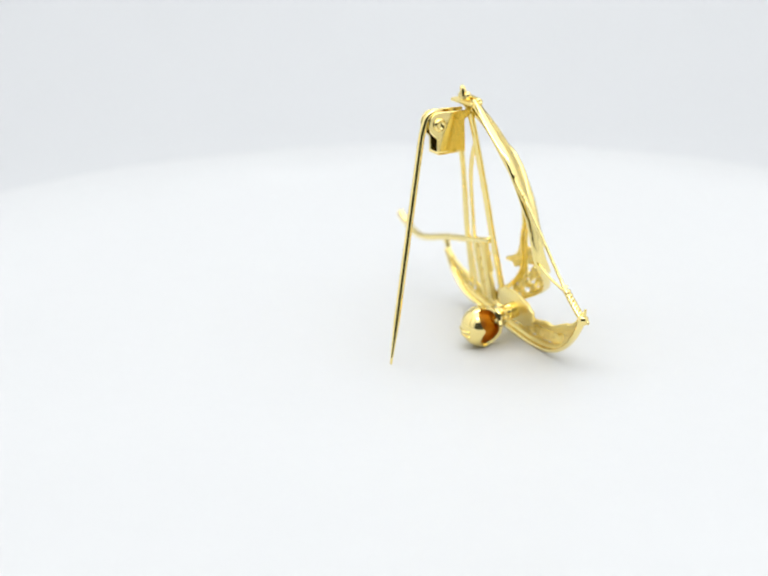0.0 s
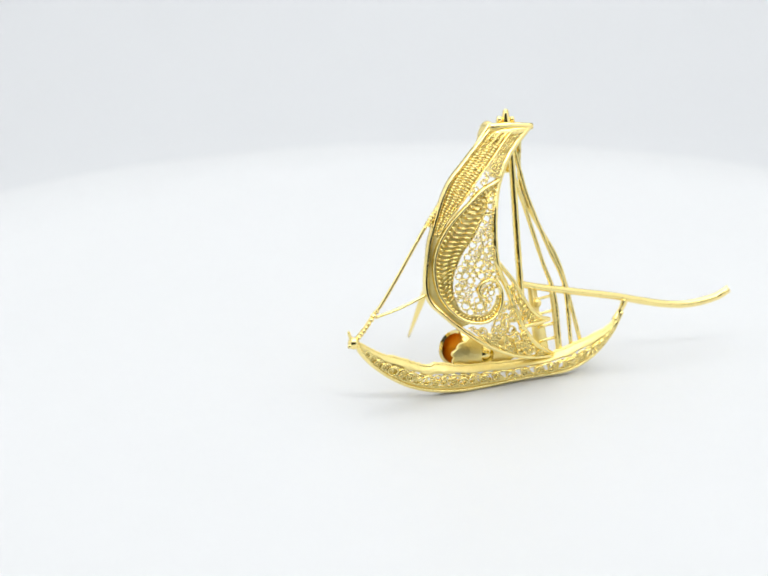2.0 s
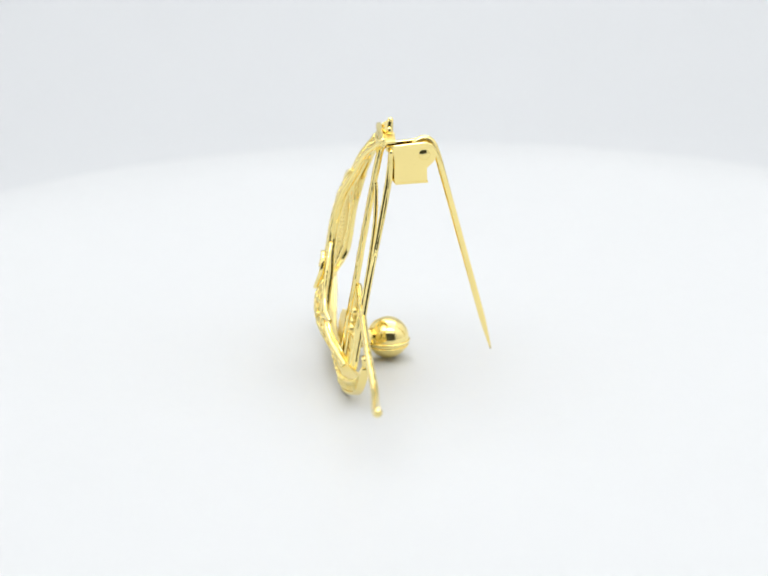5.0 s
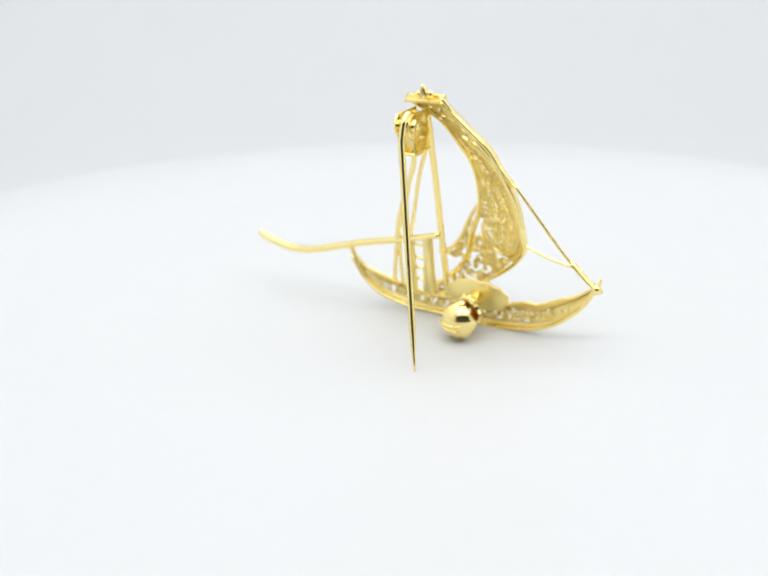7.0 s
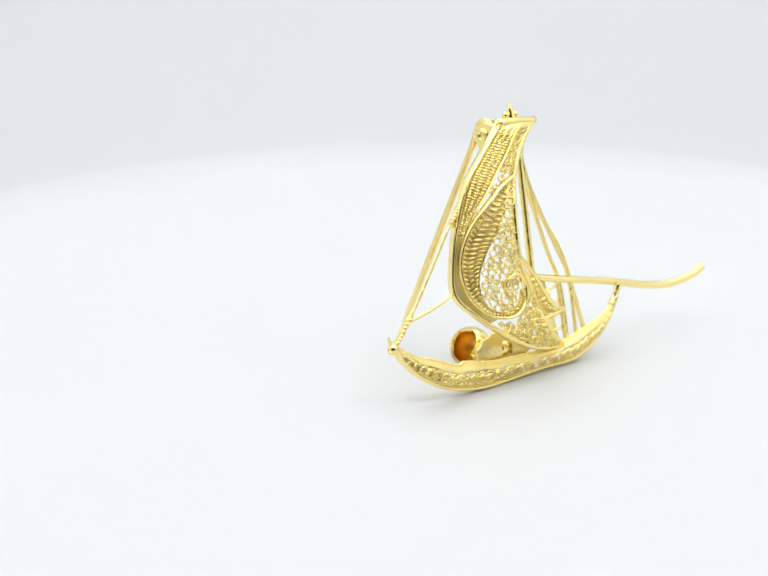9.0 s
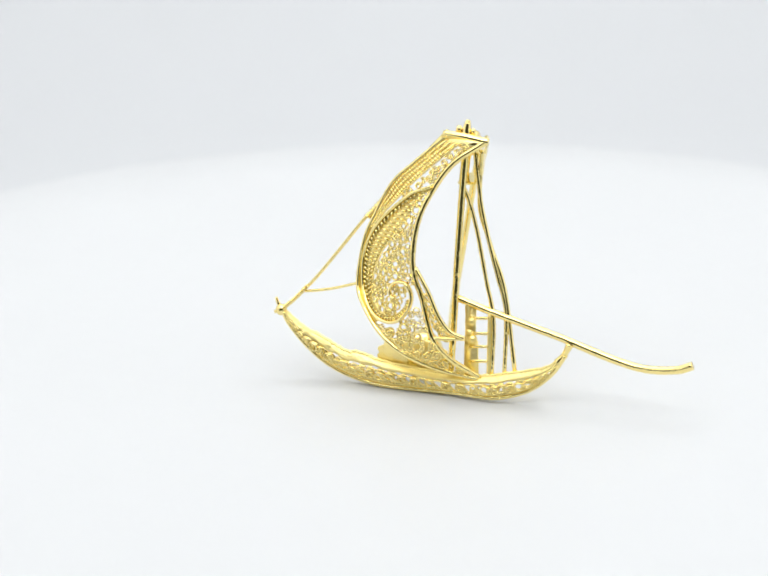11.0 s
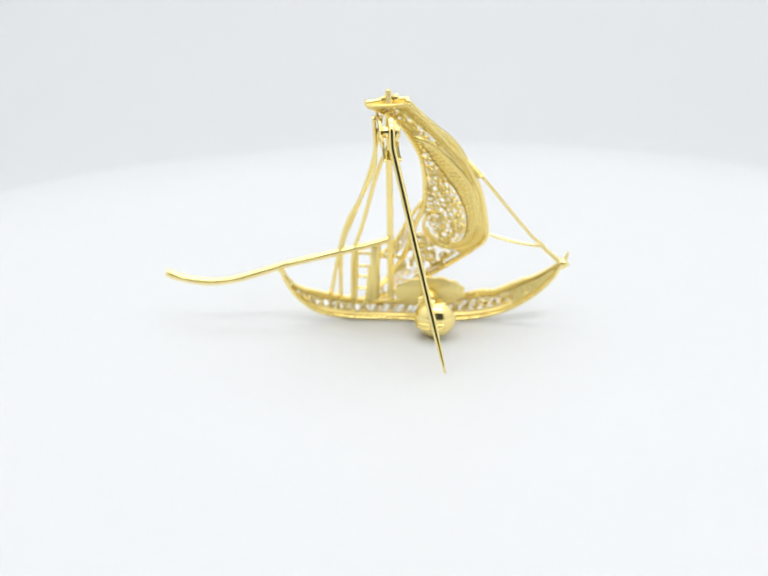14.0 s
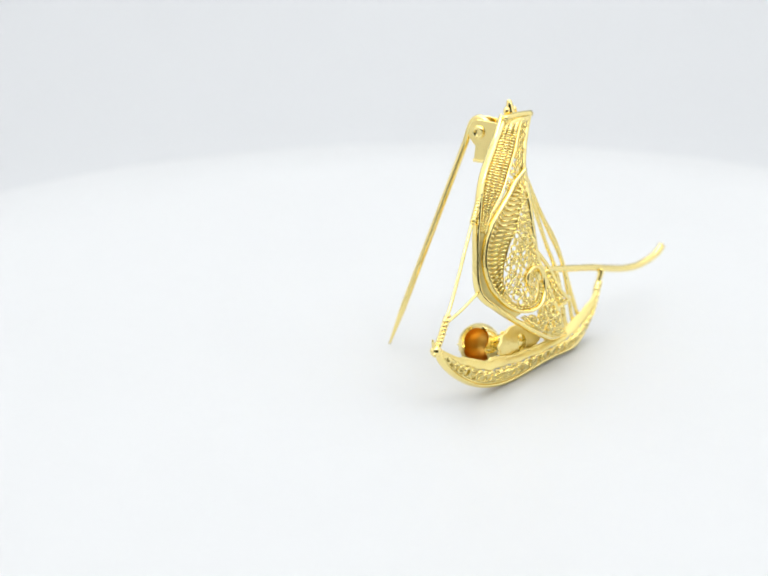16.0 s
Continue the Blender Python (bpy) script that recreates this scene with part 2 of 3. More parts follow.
# inner edge of the ridged strip along the luff
STRIP = [(5.4, 19.4), (4.3, 18.6), (2.0, 16.6), (-0.5, 14.3), (-2.7, 11.9), (-4.8, 9.5), (-6.4, 6.9)]
STRIP_C = [Vector((p.x, p.y)) for p in spline([(x, z, 0) for x, z in STRIP], 80)]
SAIL_UV = [(u / 160, v / 40) for u in range(161) for v in range(41)]
SAIL_XZ = np.array([(on_sail(u, v).x / MM, on_sail(u, v).z / MM - 13.9) for u, v in SAIL_UV])


@functools.lru_cache(None)
def sail_uv(x, z):
    """Where on the sail the point x across and z up lies."""
    k = int(((SAIL_XZ - (x, z)) ** 2).sum(1).argmin())
    u, v = SAIL_UV[k]

    def miss(a, b):
        p = on_sail(a, b)
        return Vector((p.x / MM - x, p.z / MM - 13.9 - z))
    for _ in range(3):
        e = 0.002
        r = miss(u, v)
        a, b = (miss(u + e, v) - r) / e, (miss(u, v + e) - r) / e
        det = a.x * b.y - a.y * b.x
        if abs(det) < 1e-6:
            break
        u = min(max(u - (r.x * b.y - r.y * b.x) / det, 0.0), 1.0)
        v = min(max(v - (a.x * r.y - a.y * r.x) / det, 0.0), 1.0)
    return u, v


def on_xz(x, z, lift=0.0):
    return on_sail(*sail_uv(round(x, 3), round(z, 3)), lift)


def drop_at(s, d, lift=0.0):
    """A point by the drop's border: s runs along it from its tip, d goes inwards."""
    i = min(max(s * (DROP_N - 1), 0), DROP_N - 1.001)
    k = int(i)
    p = DROP_C[k].lerp(DROP_C[k + 1], i - k)
    a, b = DROP_C[max(k - 2, 0)], DROP_C[min(k + 3, DROP_N - 1)]
    t = (b - a).normalized()
    return on_xz(p.x - t.y * d, p.y + t.x * d, lift)


def comb_width(s):
    """Breadth of the ridged strip inside the drop, in millimetres."""
    keys = ((0.0, 0.0), (0.04, 0.7), (0.10, 1.9), (0.17, 2.5), (0.26, 2.2), (0.34, 1.5), (0.42, 0.9), (0.60, 0.7), (0.68, 0.45))
    for (a, p), (b, q) in zip(keys, keys[1:]):
        if s <= b:
            return p + (q - p) * (s - a) / (b - a)
    return 0.45


def inside(poly, x, z):
    hit = False
    for a, b in zip(poly, poly[1:] + poly[:1]):
        if (a[1] > z) != (b[1] > z) and x < (b[0] - a[0]) * (z - a[1]) / (b[1] - a[1]) + a[0]:
            hit = not hit
    return hit


DROP_POLY = [tuple(p) for p in DROP_C[:128]] + [(0.6, 3.0), (0.4, 6.5), (1.0, 10.3), (1.9, 12.8)]


def build_sail():
    sail = part("sail", merge(
        ribbon([on_sail(u / 90, 0.0, 0.0) for u in range(91)], FRONT, 1.15 * MM, 0.60 * MM),
        tube([on_sail(u / 120, 1.0, -0.1) for u in range(121)], 0.40 * MM, 12, wobble=0.06),
        ribbon([on_sail(u / 90, 1.0, -0.55) for u in range(91)], FRONT, 0.9 * MM, 0.40 * MM),
        sheet([[on_sail(0.004 + 0.020 * i / 3, k / 8, 0.1) for k in range(9)] for i in range(4)], 0.3 * MM)), gold_wire, brooch, "curved gold wire outline of the bellied sail")
    rnd = random.Random(4)
    part("drop_border", ribbon([drop_at(i / 180, 0.0, 0.22) for i in range(181)], FRONT, 1.1 * MM, 0.46 * MM, 8), gold_wire, sail, "drop-shaped curl of smooth gold strip")

    # ridged strip inside the drop: pressed sheet, a rope-like row by the border, slanting ridges further in
    stop = 0.665
    comb = part("inner_band", sheet([[drop_at(stop * i / 110, 0.12 + comb_width(stop * i / 110) * k / 4, -0.05) for k in range(5)] for i in range(1, 111)], 0.2 * MM), gold_sheet, sail, "ridged strip of pressed gold sheet")
    length = sum((a - b).length for a, b in zip(DROP_C, DROP_C[1:]))
    rope, ridges = [], []
    n = int(length * stop / 0.46)
    for i in range(3, n):
        s = stop * i / n
        rope.append(tube([drop_at(s - 0.003, 0.16, 0.10), drop_at(s, 0.40, 0.34), drop_at(s + 0.003, 0.64, 0.10)], 0.165 * MM, 6))
    n = int(length * 0.40 / 0.50)
    for i in range(4, n):
        s = 0.40 * i / n
        w = comb_width(s)
        if w > 0.95:
            mid = 0.72 + (w - 0.72) * 0.5
            for a, b in ((0.72, mid), (mid + 0.08, w)) if w > 1.4 else ((0.72, w),):
                ridges.append(tube([drop_at(s + 0.005, a, 0.06), drop_at(s, (a + b) / 2, 0.36), drop_at(s - 0.006, b, 0.06)], 0.16 * MM, 6))
                ridges.append(tube([drop_at(s + 0.005, a, -0.10), drop_at(s, (a + b) / 2, -0.20), drop_at(s - 0.006, b, -0.10)], 0.12 * MM, 5))
    tagged(part("rope_edge", merge(*rope), gold_filigree, comb), kind="stuff")
    tagged(part("ridge", merge(*ridges), gold_filigree, comb), kind="stuff")
    part("band_wire", tube([drop_at(0.03 + 0.40 * i / 80, comb_width(0.03 + 0.40 * i / 80) + 0.14, 0.06) for i in range(81)], 0.14 * MM, 6), gold_wire, comb)

    # ridged strip along the luff, from the masthead down to where the drop meets the rim
    def across(q, k, lift=0.0):
        i = min(q * 79, 78.999)
        p = STRIP_C[int(i)].lerp(STRIP_C[int(i) + 1], i - int(i))
        u, v = sail_uv(round(p.x, 3), round(p.y, 3))
        return on_sail(u, 0.035 + max(v - 0.035, 0.01) * k, lift)
    outer = part("outer_band", sheet([[across(i / 60, k / 4, -0.05) for k in range(5)] for i in range(61)], 0.2 * MM), gold_sheet, sail, "ridged strip of pressed gold sheet")
    rows = []
    for i in range(1, 45):
        q = i / 46
        wide = (across(q, 1) - across(q, 0)).length / MM
        if wide < 0.4:
            continue
        for a, b in (((0.08, 0.30), (0.36, 0.64), (0.70, 0.97)) if wide > 1.5 else ((0.1, 0.45), (0.55, 0.95))):
            rows.append(tube([across(q - 0.008, a, 0.06), across(q, (a + b) / 2, 0.34), across(q + 0.008, b, 0.06)], 0.16 * MM, 6))
            rows.append(tube([across(q - 0.008, a, -0.10), across(q, (a + b) / 2, -0.20), across(q + 0.008, b, -0.10)], 0.12 * MM, 5))
    tagged(part("ridge", merge(*rows), gold_filigree, outer), kind="stuff")
    part("band_wire", ribbon([across(i / 70, 1.03, 0.10) for i in range(70)], FRONT, 0.7 * MM, 0.26 * MM, 8), gold_wire, outer)
    # plain strip between the rim and the drop
    rows = []
    for i in range(41):
        s = 0.20 + 0.30 * i / 40
        b = drop_at(s, 0.1, -0.1)
        u, v = sail_uv(round(b.x / MM, 3), round(b.z / MM - 13.9, 3))
        rows.append([on_sail(u, v * k / 3 + 0.004, -0.1) for k in range(4)])
    part("edge_band", sheet(rows, 0.2 * MM), gold_sheet, sail)
    # rope row above the foot of the sail
    foot = [tube([on_sail(u - 0.001, 0.09, 0.1), on_sail(u, 0.13, 0.22), on_sail(u + 0.001, 0.17, 0.1)], 0.13 * MM, 6) for u in [0.66 + 0.30 * i / 40 for i in range(41)]]
    tagged(part("rope_edge", merge(*foot), gold_filigree, sail), kind="stuff")

    # open scrollwork on a staggered grid, in three fields
    border = np.array([tuple(p) for p in DROP_C])
    pitch, row, z = 1.0, 0, 19.1
    while z > -10.6:
        low = z < -3.8
        pitch = 1.32 if low else 0.84 if z > 9 else 0.92
        for j in range(22):
            x = -8.6 + (j + 0.5 * (row % 2)) * pitch + rnd.uniform(-0.2, 0.2)
            zz = z + rnd.uniform(-0.16, 0.16)
            u, v = sail_uv(round(x, 3), round(zz, 3))
            p = on_sail(u, v)
            edge = (on_sail(u, 1.0) - on_sail(u, 0.0)).length / MM
            if abs(p.x / MM - x) + abs(p.z / MM - 13.9 - zz) > 0.1 or not 0.62 < v * edge < edge - 0.45:
                continue
            gap = ((border - (x, zz)) ** 2).sum(1)
            near = int(gap.argmin())
            gap = math.sqrt(gap[near])
            within = inside(DROP_POLY, x, zz)
            if within and (gap < (comb_width(near / (DROP_N - 1)) + 0.35 if near < 126 else 0.42)):
                continue
            if not within and (gap < 0.34 or zz > 5 and min((q - Vector((x, zz))).length for q in STRIP_C) < 0.30 or zz > -1 and x < 0 and inside([tuple(q) for q in STRIP_C] + [(-9, 6.9), (-9, 20)], x, zz)):
                continue
            size = rnd.uniform(0.52, 0.72) if within else rnd.uniform(0.74, 0.86) if low else rnd.uniform(0.52, 0.66)
            size = min(size, gap + 0.1)
            curl = within and rnd.random() < 0.6
            m = patch_frame(on_xz, x, zz, rnd.uniform(0, 6.28), size * MM, 0.06)
            place(rnd.choice(LOOPS) if curl else rnd.choice(SCROLLS), "loop" if curl else "scroll", sail, m)
        z -= pitch * 0.87
        row += 1
    # small lower flap behind the leech
    A, B, C = at(0.5, 3.8, 4.0), at(7.5, -4.9, 3.4), at(2.7, -5.2, 3.9)
    edge = spline([A, at(2.4, 1.0, 4.2), at(4.0, -2.1, 4.2), at(5.6, -4.0, 4.0), B], 30)
    flap = part("flap", merge(tube(edge, 0.3 * MM, 7), tube(spline([B, at(5.0, -5.0, 3.9), C], 12), 0.28 * MM, 7)), gold_wire, sail, "small wire-edged flap at the sail's lower corner")
    for k in range(9):
        s = 0.35 + 0.62 * k / 8
        p = edge[int(s * 29)].lerp(A.lerp(C, s), 0.45)
        place(SCROLLS[k % 3], "scroll", flap, Matrix.Translation(p) @ Matrix.Rotation(radians(100), 4, "X") @ Matrix.Rotation(k * 1.9, 4, "Z") @ Matrix.Diagonal((0.5 * MM + 0.25 * MM * s,) * 3 + (1,)))
    return sail


build_sail()

# hull: a strip between gunwale and keel, bowed to the front
RAIL = [at(x, z, 0) for x, z in ((-18.5, -5.0), (-17.2, -5.9), (-15.2, -7.1), (-12.3, -8.2), (-9.6, -9.4), (-7.4, -9.5), (-3.7, -10.3), (3.3, -10.9), (9.2, -10.7), (13.2, -9.9), (16.9, -9.0), (18.8, -8.2), (20.4, -6.6))]
KEEL = [at(x, z, o) for x, o, z in ((-18.6, 0, -5.2), (-17.8, -0.3, -6.8), (-15.6, -0.5, -9.2), (-12.4, -0.5, -11.5), (-8.8, -0.5, -12.9), (-4.3, -0.4, -13.6), (0.2, -0.4, -13.6), (5.4, -0.2, -13.4), (10.3, 0.2, -13.35), (12.9, 0.0, -13.0), (16.0, -0.4, -11.9), (18.7, -0.3, -9.6), (20.5, 0, -6.8))]
NH = 121
RAIL_C, KEEL_C = spline(RAIL, NH), spline(KEEL, NH)


def on_hull(u, v, lift=0.0):
    s = min(max(u, 0), 1) * (NH - 1)
    i = min(int(s), NH - 2)
    k = s - i
    a, b = RAIL_C[i].lerp(RAIL_C[i + 1], k), KEEL_C[i].lerp(KEEL_C[i + 1], k)
    belly = 1.1 * math.sin(math.pi * min(max(u, 0), 1)) ** 0.6
    return a.lerp(b, v) + FRONT * (belly * math.sin(math.pi * (0.10 + 0.90 * v)) + lift) * MM


def build_hull():
    hull = part("hull", ribbon([on_hull(i / 120, 1.0) for i in range(121)], FRONT, 1.1 * MM, 0.55 * MM), gold_wire, brooch, "shallow boat hull of gold sheet and filigree")
    rnd = random.Random(9)
    part("gunwale", merge(sheet([[on_hull(0.01 + 0.98 * i / 90, 0.38 * k / 4 * (0.88 + 0.08 * math.sin(i * 0.9) + 0.04 * math.sin(i * 2.3))) for k in range(5)] for i in range(91)], 0.28 * MM),
                          tube([on_hull(i / 240, 0.05 * noise.noise(Vector((i * 0.11, 3.0, 0.0))) + 0.04 * noise.noise(Vector((i * 0.37, 7.0, 0.0)))) for i in range(241)], 0.26 * MM, 7, wobble=0.14)), gold_sheet, hull, "uneven smooth gold rail along the hull")
    part("keel_strip", sheet([[on_hull(0.02 + 0.96 * i / 90, 0.80 + 0.20 * k / 2) for k in range(3)] for i in range(91)], 0.28 * MM), gold_sheet, hull)
    for u0, u1 in ((0.0, 0.085), (0.935, 1.0)):
        part("end_plate", sheet([[on_hull(u0 + (u1 - u0) * i / 12, k / 8) for k in range(9)] for i in range(13)], 0.24 * MM), gold_sheet, hull)
    n = 30
    for i in range(n):
        u = 0.09 + 0.845 * i / (n - 1)
        h = (on_hull(u, 0.36) - on_hull(u, 0.82)).length
        m = patch_frame(on_hull, u, 0.60 + rnd.uniform(-0.04, 0.04), rnd.uniform(0, 6.28), max(0.30 * MM, min(0.78 * MM, 0.56 * h)) * rnd.uniform(0.9, 1.1))
        place(SCROLLS[i % 3] if i % 4 else RING, "scroll" if i % 4 else "ring", hull, m)
    part("bow_sheet_plate", sheet([[on_hull(0.06 + 0.20 * i / 40, 0.30 + 0.55 * k / 3, -0.22 + 0.05 * math.sin(i * 1.3 + k)) for k in range(4)] for i in range(41)], 0.2 * MM), gold_sheet, hull, "textured gold backing of the bow")
    coil = []
    for i in range(1400):
        a = 2 * math.pi * 29 * i / 1400
        u = 0.075 + 0.87 * i / 1400
        coil.append(on_hull(u + 0.010 * math.cos(a), 0.60 + 0.22 * math.sin(a), 0.05))
    part("coil", tube(coil, 0.16 * MM, 5), gold_filigree, hull, "row of coiled fine gold wire")
    beads = [ball(on_hull(0.06 + 0.88 * i / 110, 0.84, 0.2), 0.17 * MM, 6) for i in range(111)]
    tagged(part("beaded_edge", merge(*beads), gold_filigree, hull), kind="stuff")


build_hull()


def build_rig():
    part("mast", tube(wire([(5.9, 0.3, 18.6), (5.8, 0.6, 16.4), (5.5, 0.6, 5.6), (5.4, 0.5, -0.2), (5.3, 0.5, -6.6), (5.2, 0.4, -10.6)], 50), 0.47 * MM, 9, wobble=0.04), gold_wire, brooch, "upright gold wire mast")
    part("steering_oar", tube(wire([(5.5, 0, -0.9), (9.3, 0, -2.0), (13.2, 0.0, -3.0), (19.6, 0.0, -4.6), (22.5, -0.1, -5.5), (27.3, -0.3, -6.9), (31.2, 0.0, -7.4), (35.0, 0.5, -6.9), (37.1, 0.7, -6.05)], 70), 0.51 * MM, 10, taper=lambda s: 0.92 + 0.2 * s, wobble=0.03), gold_wire, brooch, "long curved gold steering oar at the stern")
    part("sternpost", tube(wire([(19.4, 0, -7.9), (20.1, 0, -7.0), (20.6, 0.2, -6.1), (21.0, 0.3, -5.2)], 16), 0.46 * MM, 8, taper=lambda s: 0.8 + 0.4 * abs(2 * s - 1)), gold_wire, brooch)
    for pts in (((7.9, -0.5, 18.2), (7.7, -1.1, 14.1), (7.9, -1.1, 10.3), (9.6, -0.7, 6.0), (11.9, -0.2, 0.5), (13.8, 0, -9.6)),
                ((6.9, -0.6, 18.2), (7.4, -0.8, 14.8), (8.4, -0.7, 9.8), (10.6, -0.3, 2.9), (12.2, 0, -2.1), (12.4, 0, -10.2)),
                ((5.75, 0.5, 13.6), (6.4, 0.2, 12.2), (7.7, -0.2, 8.1), (9.3, -0.2, 1.7), (10.6, 0, -3.4), (10.7, 0, -10.4))):
        part("stay", tube(wire(pts, 44), 0.30 * MM, 7, wobble=0.07), gold_wire, brooch, "thin gold rigging wire")
    part("yard_spar", tube(wire([(3.4, 0.2, 20.5), (-1.9, 0.2, 14.6), (-7.1, 0.3, 8.6)], 24), 0.34 * MM, 8, wobble=0.05), gold_wire, brooch, "slanting gold spar behind the sail")
    axis = wire([(-4.6, 0.3, 11.5), (-5.9, 0.3, 10.0), (-7.2, 0.3, 8.5)], 70)
    way = (axis[-1] - axis[0]).normalized()
    side = way.cross(FRONT).normalized()
    part("binding", tube([p + (FRONT * math.cos(i * 0.75) + side * math.sin(i * 0.75)) * 0.36 * MM for i, p in enumerate(axis)], 0.15 * MM, 6), gold_wire, brooch, "fine gold wire wound round the spar")
    part("forestay", tube(wire([(-7.1, 0.3, 8.9), (-13.9, 0, 0.1), (-16.1, -0.2, -2.1)], 30), 0.24 * MM, 7), gold_wire, brooch, "thin gold wire from spar to bow")
    part("bow_sheet", tube(wire([(-8.2, 0.2, -0.3), (-12.0, 0.0, -1.5), (-15.6, 0, -2.2)], 24), 0.20 * MM, 7), gold_wire, brooch, "thin gold wire from sail corner to bow")
    twist = []
    axis = wire([(-15.4, 0, -1.5), (-17.2, 0, -3.4), (-18.9, 0, -4.9)], 50)
    for ph in (0, math.pi):
        twist.append(tube([p + (FRONT * math.cos(ph + i * 0.55) + Vector((0.65, 0, 0.75)) * math.sin(ph + i * 0.55)) * 0.33 * MM for i, p in enumerate(axis)], 0.26 * MM, 6))
    part("twisted_wire", merge(*twist), gold_wire, brooch, "two wires twisted together at the bow")
    part("prow", merge(ball(at(-19.0, -5.0, 0), 0.8 * MM, 12), tube(wire([(-18.8, 0, -5.0), (-19.4, 0.1, -4.2), (-19.7, 0.3, -3.3)], 10), 0.36 * MM, 7, taper=lambda s: 1 - 0.5 * s), tube(wire([(-18.8, 0, -5.0), (-19.9, 0.3, -5.3)], 6), 0.4 * MM, 7, taper=lambda s: 1 - 0.4 * s)), gold_wire, brooch, "small knobbed gold prow")
    part("cap", slab([at(2.7, 20.2, 1.2), at(5.8, 20.15, 1.45), at(9.0, 19.75, 1.3), at(8.7, 19.7, -0.7), at(5.8, 20.0, -0.9), at(3.2, 20.1, -0.5)], Vector((0, 0, -0.45)) * MM), gold_sheet, brooch, "flat gold cap over the masthead", smooth=False)
    part("yard", merge(tube(wire([(2.9, 0.9, 20.3), (5.6, 1.1, 20.2), (9.0, 1.0, 19.7)], 16), 0.46 * MM, 8, flat=0.8), tube(wire([(2.8, 0.6, 19.7), (5.6, 0.8, 19.6), (8.6, 0.8, 19.2)], 16), 0.22 * MM, 7)), gold_wire, brooch, "short gold bar across the masthead")
    part("finial", merge(tube(wire([(5.8, 0, 19.9), (5.8, 0, 20.6), (5.85, 0, 21.2), (5.9, 0, 21.7)], 14), 0.72 * MM, 10, taper=lambda s: 1.0 - 0.45 * s), ball(at(5.9, 21.7, 0), 0.40 * MM, 10), ball(at(4.8, 20.7, 0.1), 0.50 * MM, 10, (0.9, 1, 1.3)), ball(at(6.7, 20.5, 0), 0.42 * MM, 10, (0.9, 1, 1.3))), gold_bright, brooch, "small pointed gold finial with beads")


build_rig()


def build_ladder():
    ladder = part("ladder", merge(
        slab([at(6.8, -6.2, 0.2), at(8.6, -6.2, 0.2), at(8.9, -10.6, 0.3), at(6.9, -10.6, 0.3)], -FRONT * 0.5 * MM),
        tube(wire([(7.0, 0.1, -1.2), (7.1, 0.1, -3.5), (7.2, 0.1, -6.6)], 10), 0.34 * MM, 7, wobble=0.08),
        slab([at(6.9, -1.8, -0.1), at(8.1, -1.8, -0.1), at(8.3, -10.5, -0.1), at(7.0, -10.5, -0.1)], -FRONT * 0.4 * MM),
        ball(at(7.7, -3.7, 0.3), 0.62 * MM, 10), ball(at(7.9, -6.0, 0.3), 0.7 * MM, 10), ball(at(7.5, -5.1, 0.3), 0.5 * MM, 10),
        tube(wire([(10.1, 0.1, -2.4), (10.2, 0.1, -6.5), (10.3, 0.1, -11.0)], 12), 0.3 * MM, 7)), gold_sheet, brooch, "small gold ladder-shaped cabin frame")
    for z in (-3.2, -5.2, -6.9, -8.8):
        part("rung", tube(wire([(7.5, 0.15, z - 0.1), (10.2, 0.15, z + 0.15)], 4), 0.22 * MM, 6), gold_wire, ladder)


build_ladder()


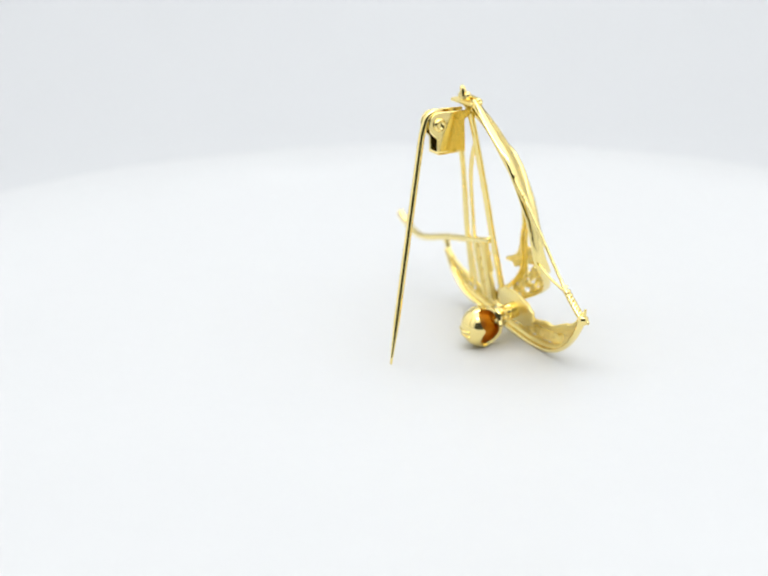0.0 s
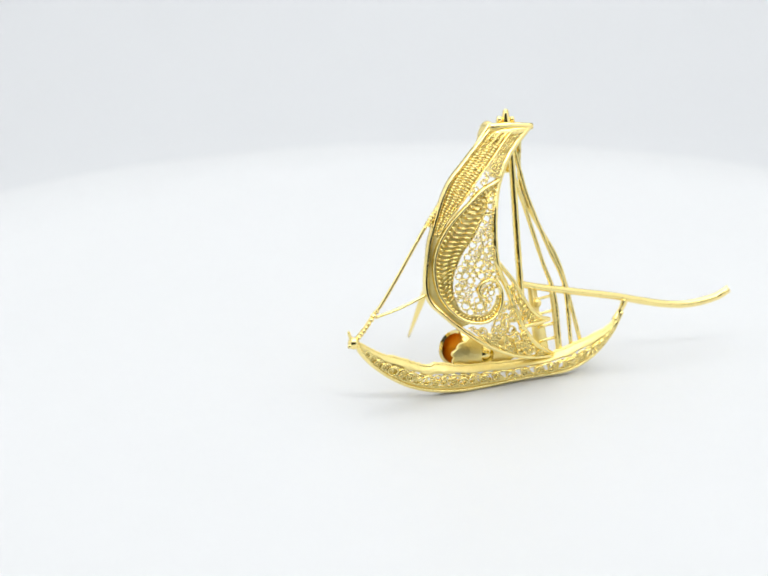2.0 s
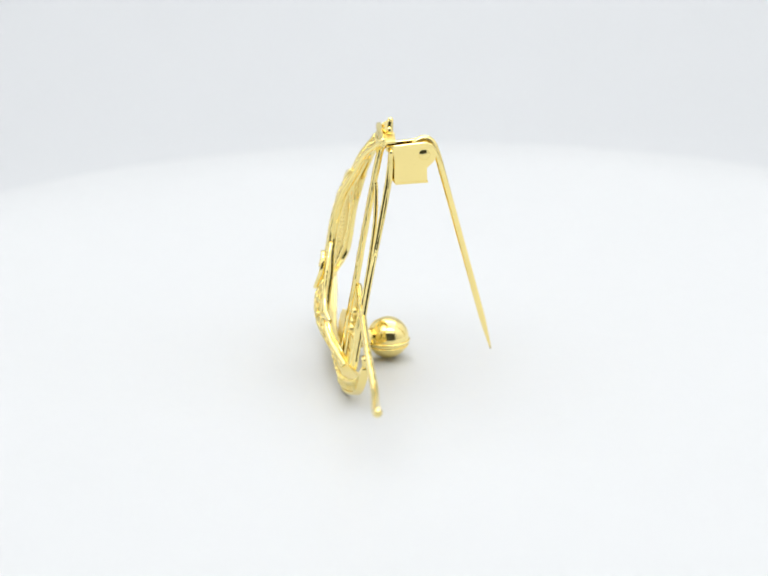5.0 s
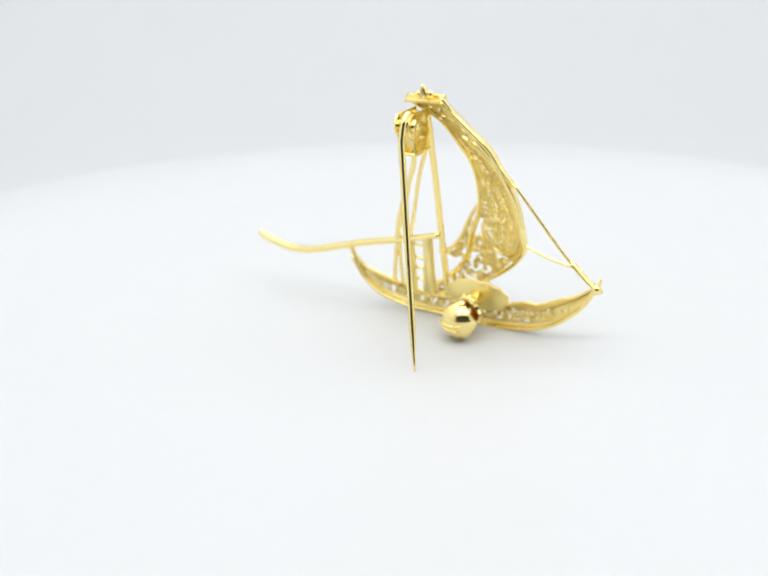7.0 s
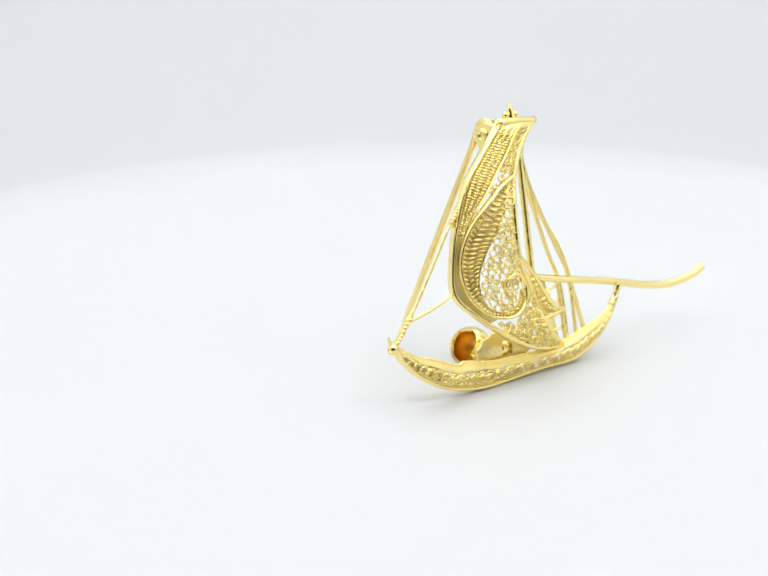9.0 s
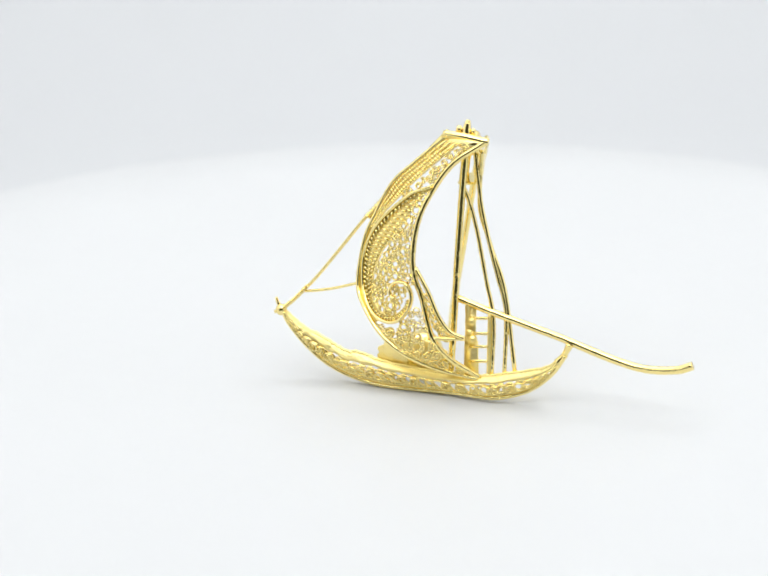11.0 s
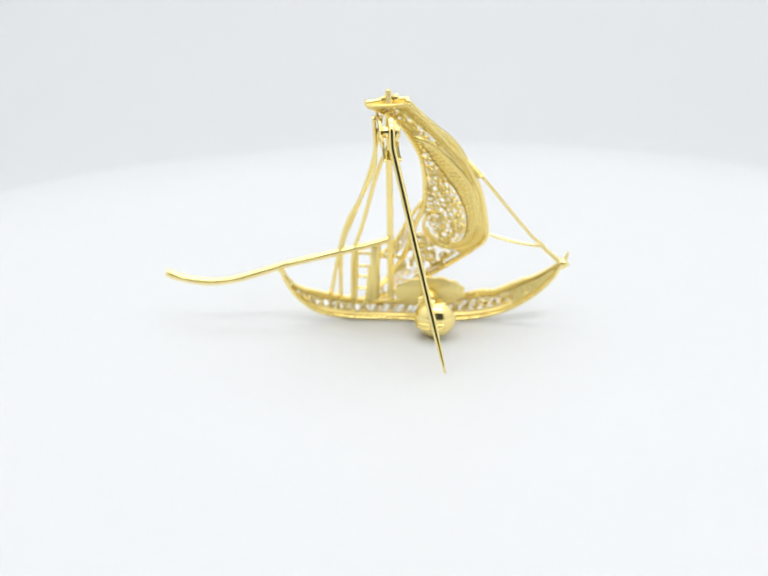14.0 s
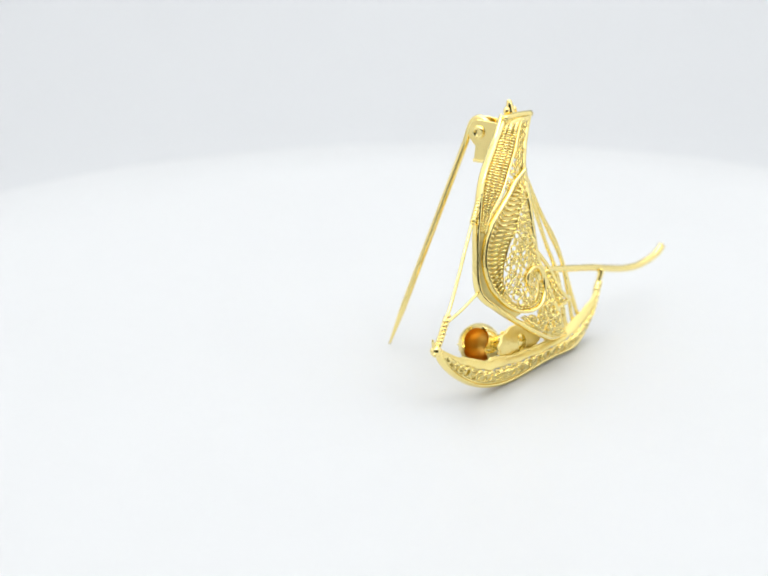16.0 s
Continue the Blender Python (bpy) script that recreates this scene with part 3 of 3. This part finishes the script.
def build_clasp():
    hinge = new("hinge")
    hinge.parent = brooch
    tagged(hinge, "folded gold sheet hinge of the safety pin")

    def side(x):
        arc = [(-3.6 + 1.75 * math.sin(a), 17.15 + 1.75 * math.cos(a)) for a in [radians(d) for d in range(0, 140, 14)]]
        pts = [(-8.6, 18.6)] + arc + [(-3.1, 15.2), (-3.0, 13.4), (-7.4, 13.4), (-7.6, 17.4), (-8.6, 18.0)]
        return slab([xyz(x + 0.3 + 0.12 * (z - 17.0), y, z) for y, z in pts], Vector((0.4, 0, -0.04)) * MM)
    part("side_plate", side(4.75), gold_bright, hinge, smooth=False)
    part("side_plate", side(6.75), gold_bright, hinge, smooth=False)
    part("floor_plate", slab([xyz(4.5, -7.3, 13.1), xyz(6.9, -7.3, 13.1), xyz(6.9, -2.9, 13.1), xyz(4.5, -2.9, 13.1)], Vector((0, 0, 0.42)) * MM), gold_bright, hinge, smooth=False)
    rivet = lathe([(0.0, -1.1 * MM), (0.42 * MM, -1.1 * MM), (0.5 * MM, -1.58 * MM), (0.85 * MM, -1.5 * MM), (0.95 * MM, -1.2 * MM), (0.8 * MM, 0), (0.8 * MM, 1.22 * MM), (0.72 * MM, 1.3 * MM), (0, 1.32 * MM)], Matrix.Translation(xyz(6.25, -3.5, 17.2)) @ Matrix.Rotation(math.pi / 2, 4, "Y"), 18)
    part("rivet", rivet, gold_wire, hinge)
    path = spline([xyz(5.95, -4.6, 16.6), xyz(5.95, -4.6, 18.0), xyz(5.95, -3.4, 18.9), xyz(5.95, -2.2, 18.4), xyz(5.95, -1.55, 17.0), xyz(5.9, -1.1, 15.5)], 24) + [xyz(5.9, -1.1, 15.5).lerp(xyz(-0.25, 7.62, -13.7), s / 30) for s in range(1, 31)]
    part("pin", tube(path, 0.50 * MM, 10, taper=lambda s: 1.0 - 0.12 * s if s < 0.90 else 0.89 - (s - 0.90) / 0.10 * 0.60), gold_bright, brooch, "long straight sharp-pointed gold pin, open")

    catch = new("catch")
    catch.parent = brooch
    tagged(catch, "round gold safety catch with a slotted opening")
    c = xyz(-0.5, -6.9, -10.85)
    axis = Vector((-0.98, -0.18, 0.06)).normalized()
    m = Matrix.Translation(c) @ axis.to_track_quat("Z", "Y").to_matrix().to_4x4()
    R = 2.9 * MM

    def lip(q):
        """Polar angle of the opening's edge: narrow sideways, notched to the top and the foot."""
        return radians(32 + 46 * abs(math.sin(q)) ** 1.5)

    def shell(r, seg=48, steps=22):
        verts, faces = [], []
        for i in range(steps):
            for k in range(seg):
                q = 2 * math.pi * k / seg
                a = lip(q) + (math.pi - lip(q)) * min(i / (steps - 1), 0.999)
                verts.append(m @ Vector((r * math.sin(a) * math.cos(q), r * math.sin(a) * math.sin(q), r * math.cos(a))))
        for i in range(steps - 1):
            for k in range(seg):
                faces.append((i * seg + k, i * seg + (k + 1) % seg, (i + 1) * seg + (k + 1) % seg, (i + 1) * seg + k))
        return verts, faces
    outer, inner = shell(R), shell(0.86 * R)
    edge = [tuple(p) for p in outer[0][:48]] + [tuple(p) for p in inner[0][:48]]
    walls = [(k, 48 + k, 48 + (k + 1) % 48, (k + 1) % 48) for k in range(48)]
    part("cup", merge(outer, (edge, walls)), gold_bright, catch)
    part("cup_lining", (inner[0], [tuple(reversed(q)) for q in inner[1]]), gold_bounce, catch, "gold lining, coloured browner for light bouncing inside the cup")
    face = math.atan2(axis.y, axis.x)
    for h in (-0.10, -0.34):
        r = R * 1.0 * math.sqrt(1 - h * h)
        arc = [c + Vector((1.015 * r * math.cos(face + a), 1.015 * r * math.sin(face + a), h * R)) for a in [radians(80 + 200 * k / 30) for k in range(31)]]
        part("collar", tube(arc, 0.16 * MM, 6), gold_wire, catch)
    part("stem", tube([c + Vector((0.8, -2.2, 0.3)) * MM, c + Vector((0.7, -3.4, 0.7)) * MM, c + Vector((0.4, -4.8, 1.1)) * MM, c + Vector((0.2, -6.3, 1.4)) * MM], 1.15 * MM, 14), gold_wire, catch)
    hub = c + Vector((0.68, -3.7, 0.78)) * MM
    along = Vector((-0.12, -1.0, 0.2)).normalized()
    across_a = along.orthogonal().normalized()
    across_b = along.cross(across_a)
    teeth = [ball(hub + (across_a * math.cos(a) + across_b * math.sin(a)) * 1.35 * MM, 0.42 * MM, 8, (1, 0.8, 1)) for a in [2 * math.pi * k / 9 for k in range(9)]]
    part("toothed_collar", merge(*teeth, lathe([(1.1 * MM, -0.4 * MM), (1.45 * MM, -0.3 * MM), (1.45 * MM, 0.3 * MM), (1.1 * MM, 0.4 * MM)], Matrix.Translation(hub) @ along.to_track_quat("Z", "Y").to_matrix().to_4x4(), 24)), gold_bright, catch, "toothed gold collar of the catch")
    rim = []
    for i in range(40):
        s = 2 * math.pi * i / 40
        k = 1 + 0.05 * math.cos(13 * s)
        rim.append(at(-0.2 + 5.0 * k * math.cos(s), -9.2 + 2.4 * k * math.sin(s), -0.1))
    part("catch_plate", slab(rim, -FRONT * 0.5 * MM), gold_sheet, brooch, "scalloped gold plate behind the hull")


build_clasp()


# ---- movement ----
def turn(t):
    """Degrees of the plate: it turns evenly, shown slower while the front faces the camera."""
    slow, start, stop, period = 29.24, 0.915, 4.457, 7.498
    fast = (360 - slow * (stop - start)) / (period - (stop - start))

    def gone(s):
        n = math.floor((s - start) / period)
        ph = s - start - n * period
        return n * 360 + (slow * ph if ph < stop - start else slow * (stop - start) + fast * (ph - (stop - start)))
    # the motor does not run quite evenly
    ph = (t - start) % period + start
    uneven = ((4.4, 0.0), (5.0, 0.0), (5.5, -0.9), (6.0, -0.7), (6.5, -0.2), (7.0, 0.5), (7.5, 0.1), (8.0, 0.9), (8.42, 0.0))
    drift = 0.0
    for (a, p), (b, q) in zip(uneven, uneven[1:]):
        if a <= ph <= b:
            drift = p + (q - p) * (ph - a) / (b - a)
    return -0.1 - (gone(t) - gone(3.0)) + drift


def motions():
    rows = [(i / 10, pose(0, 0, 0, 0, 0, turn(i / 10))) for i in range(161)]
    walk(brooch, rows)
    walk(platter, rows)


motions()
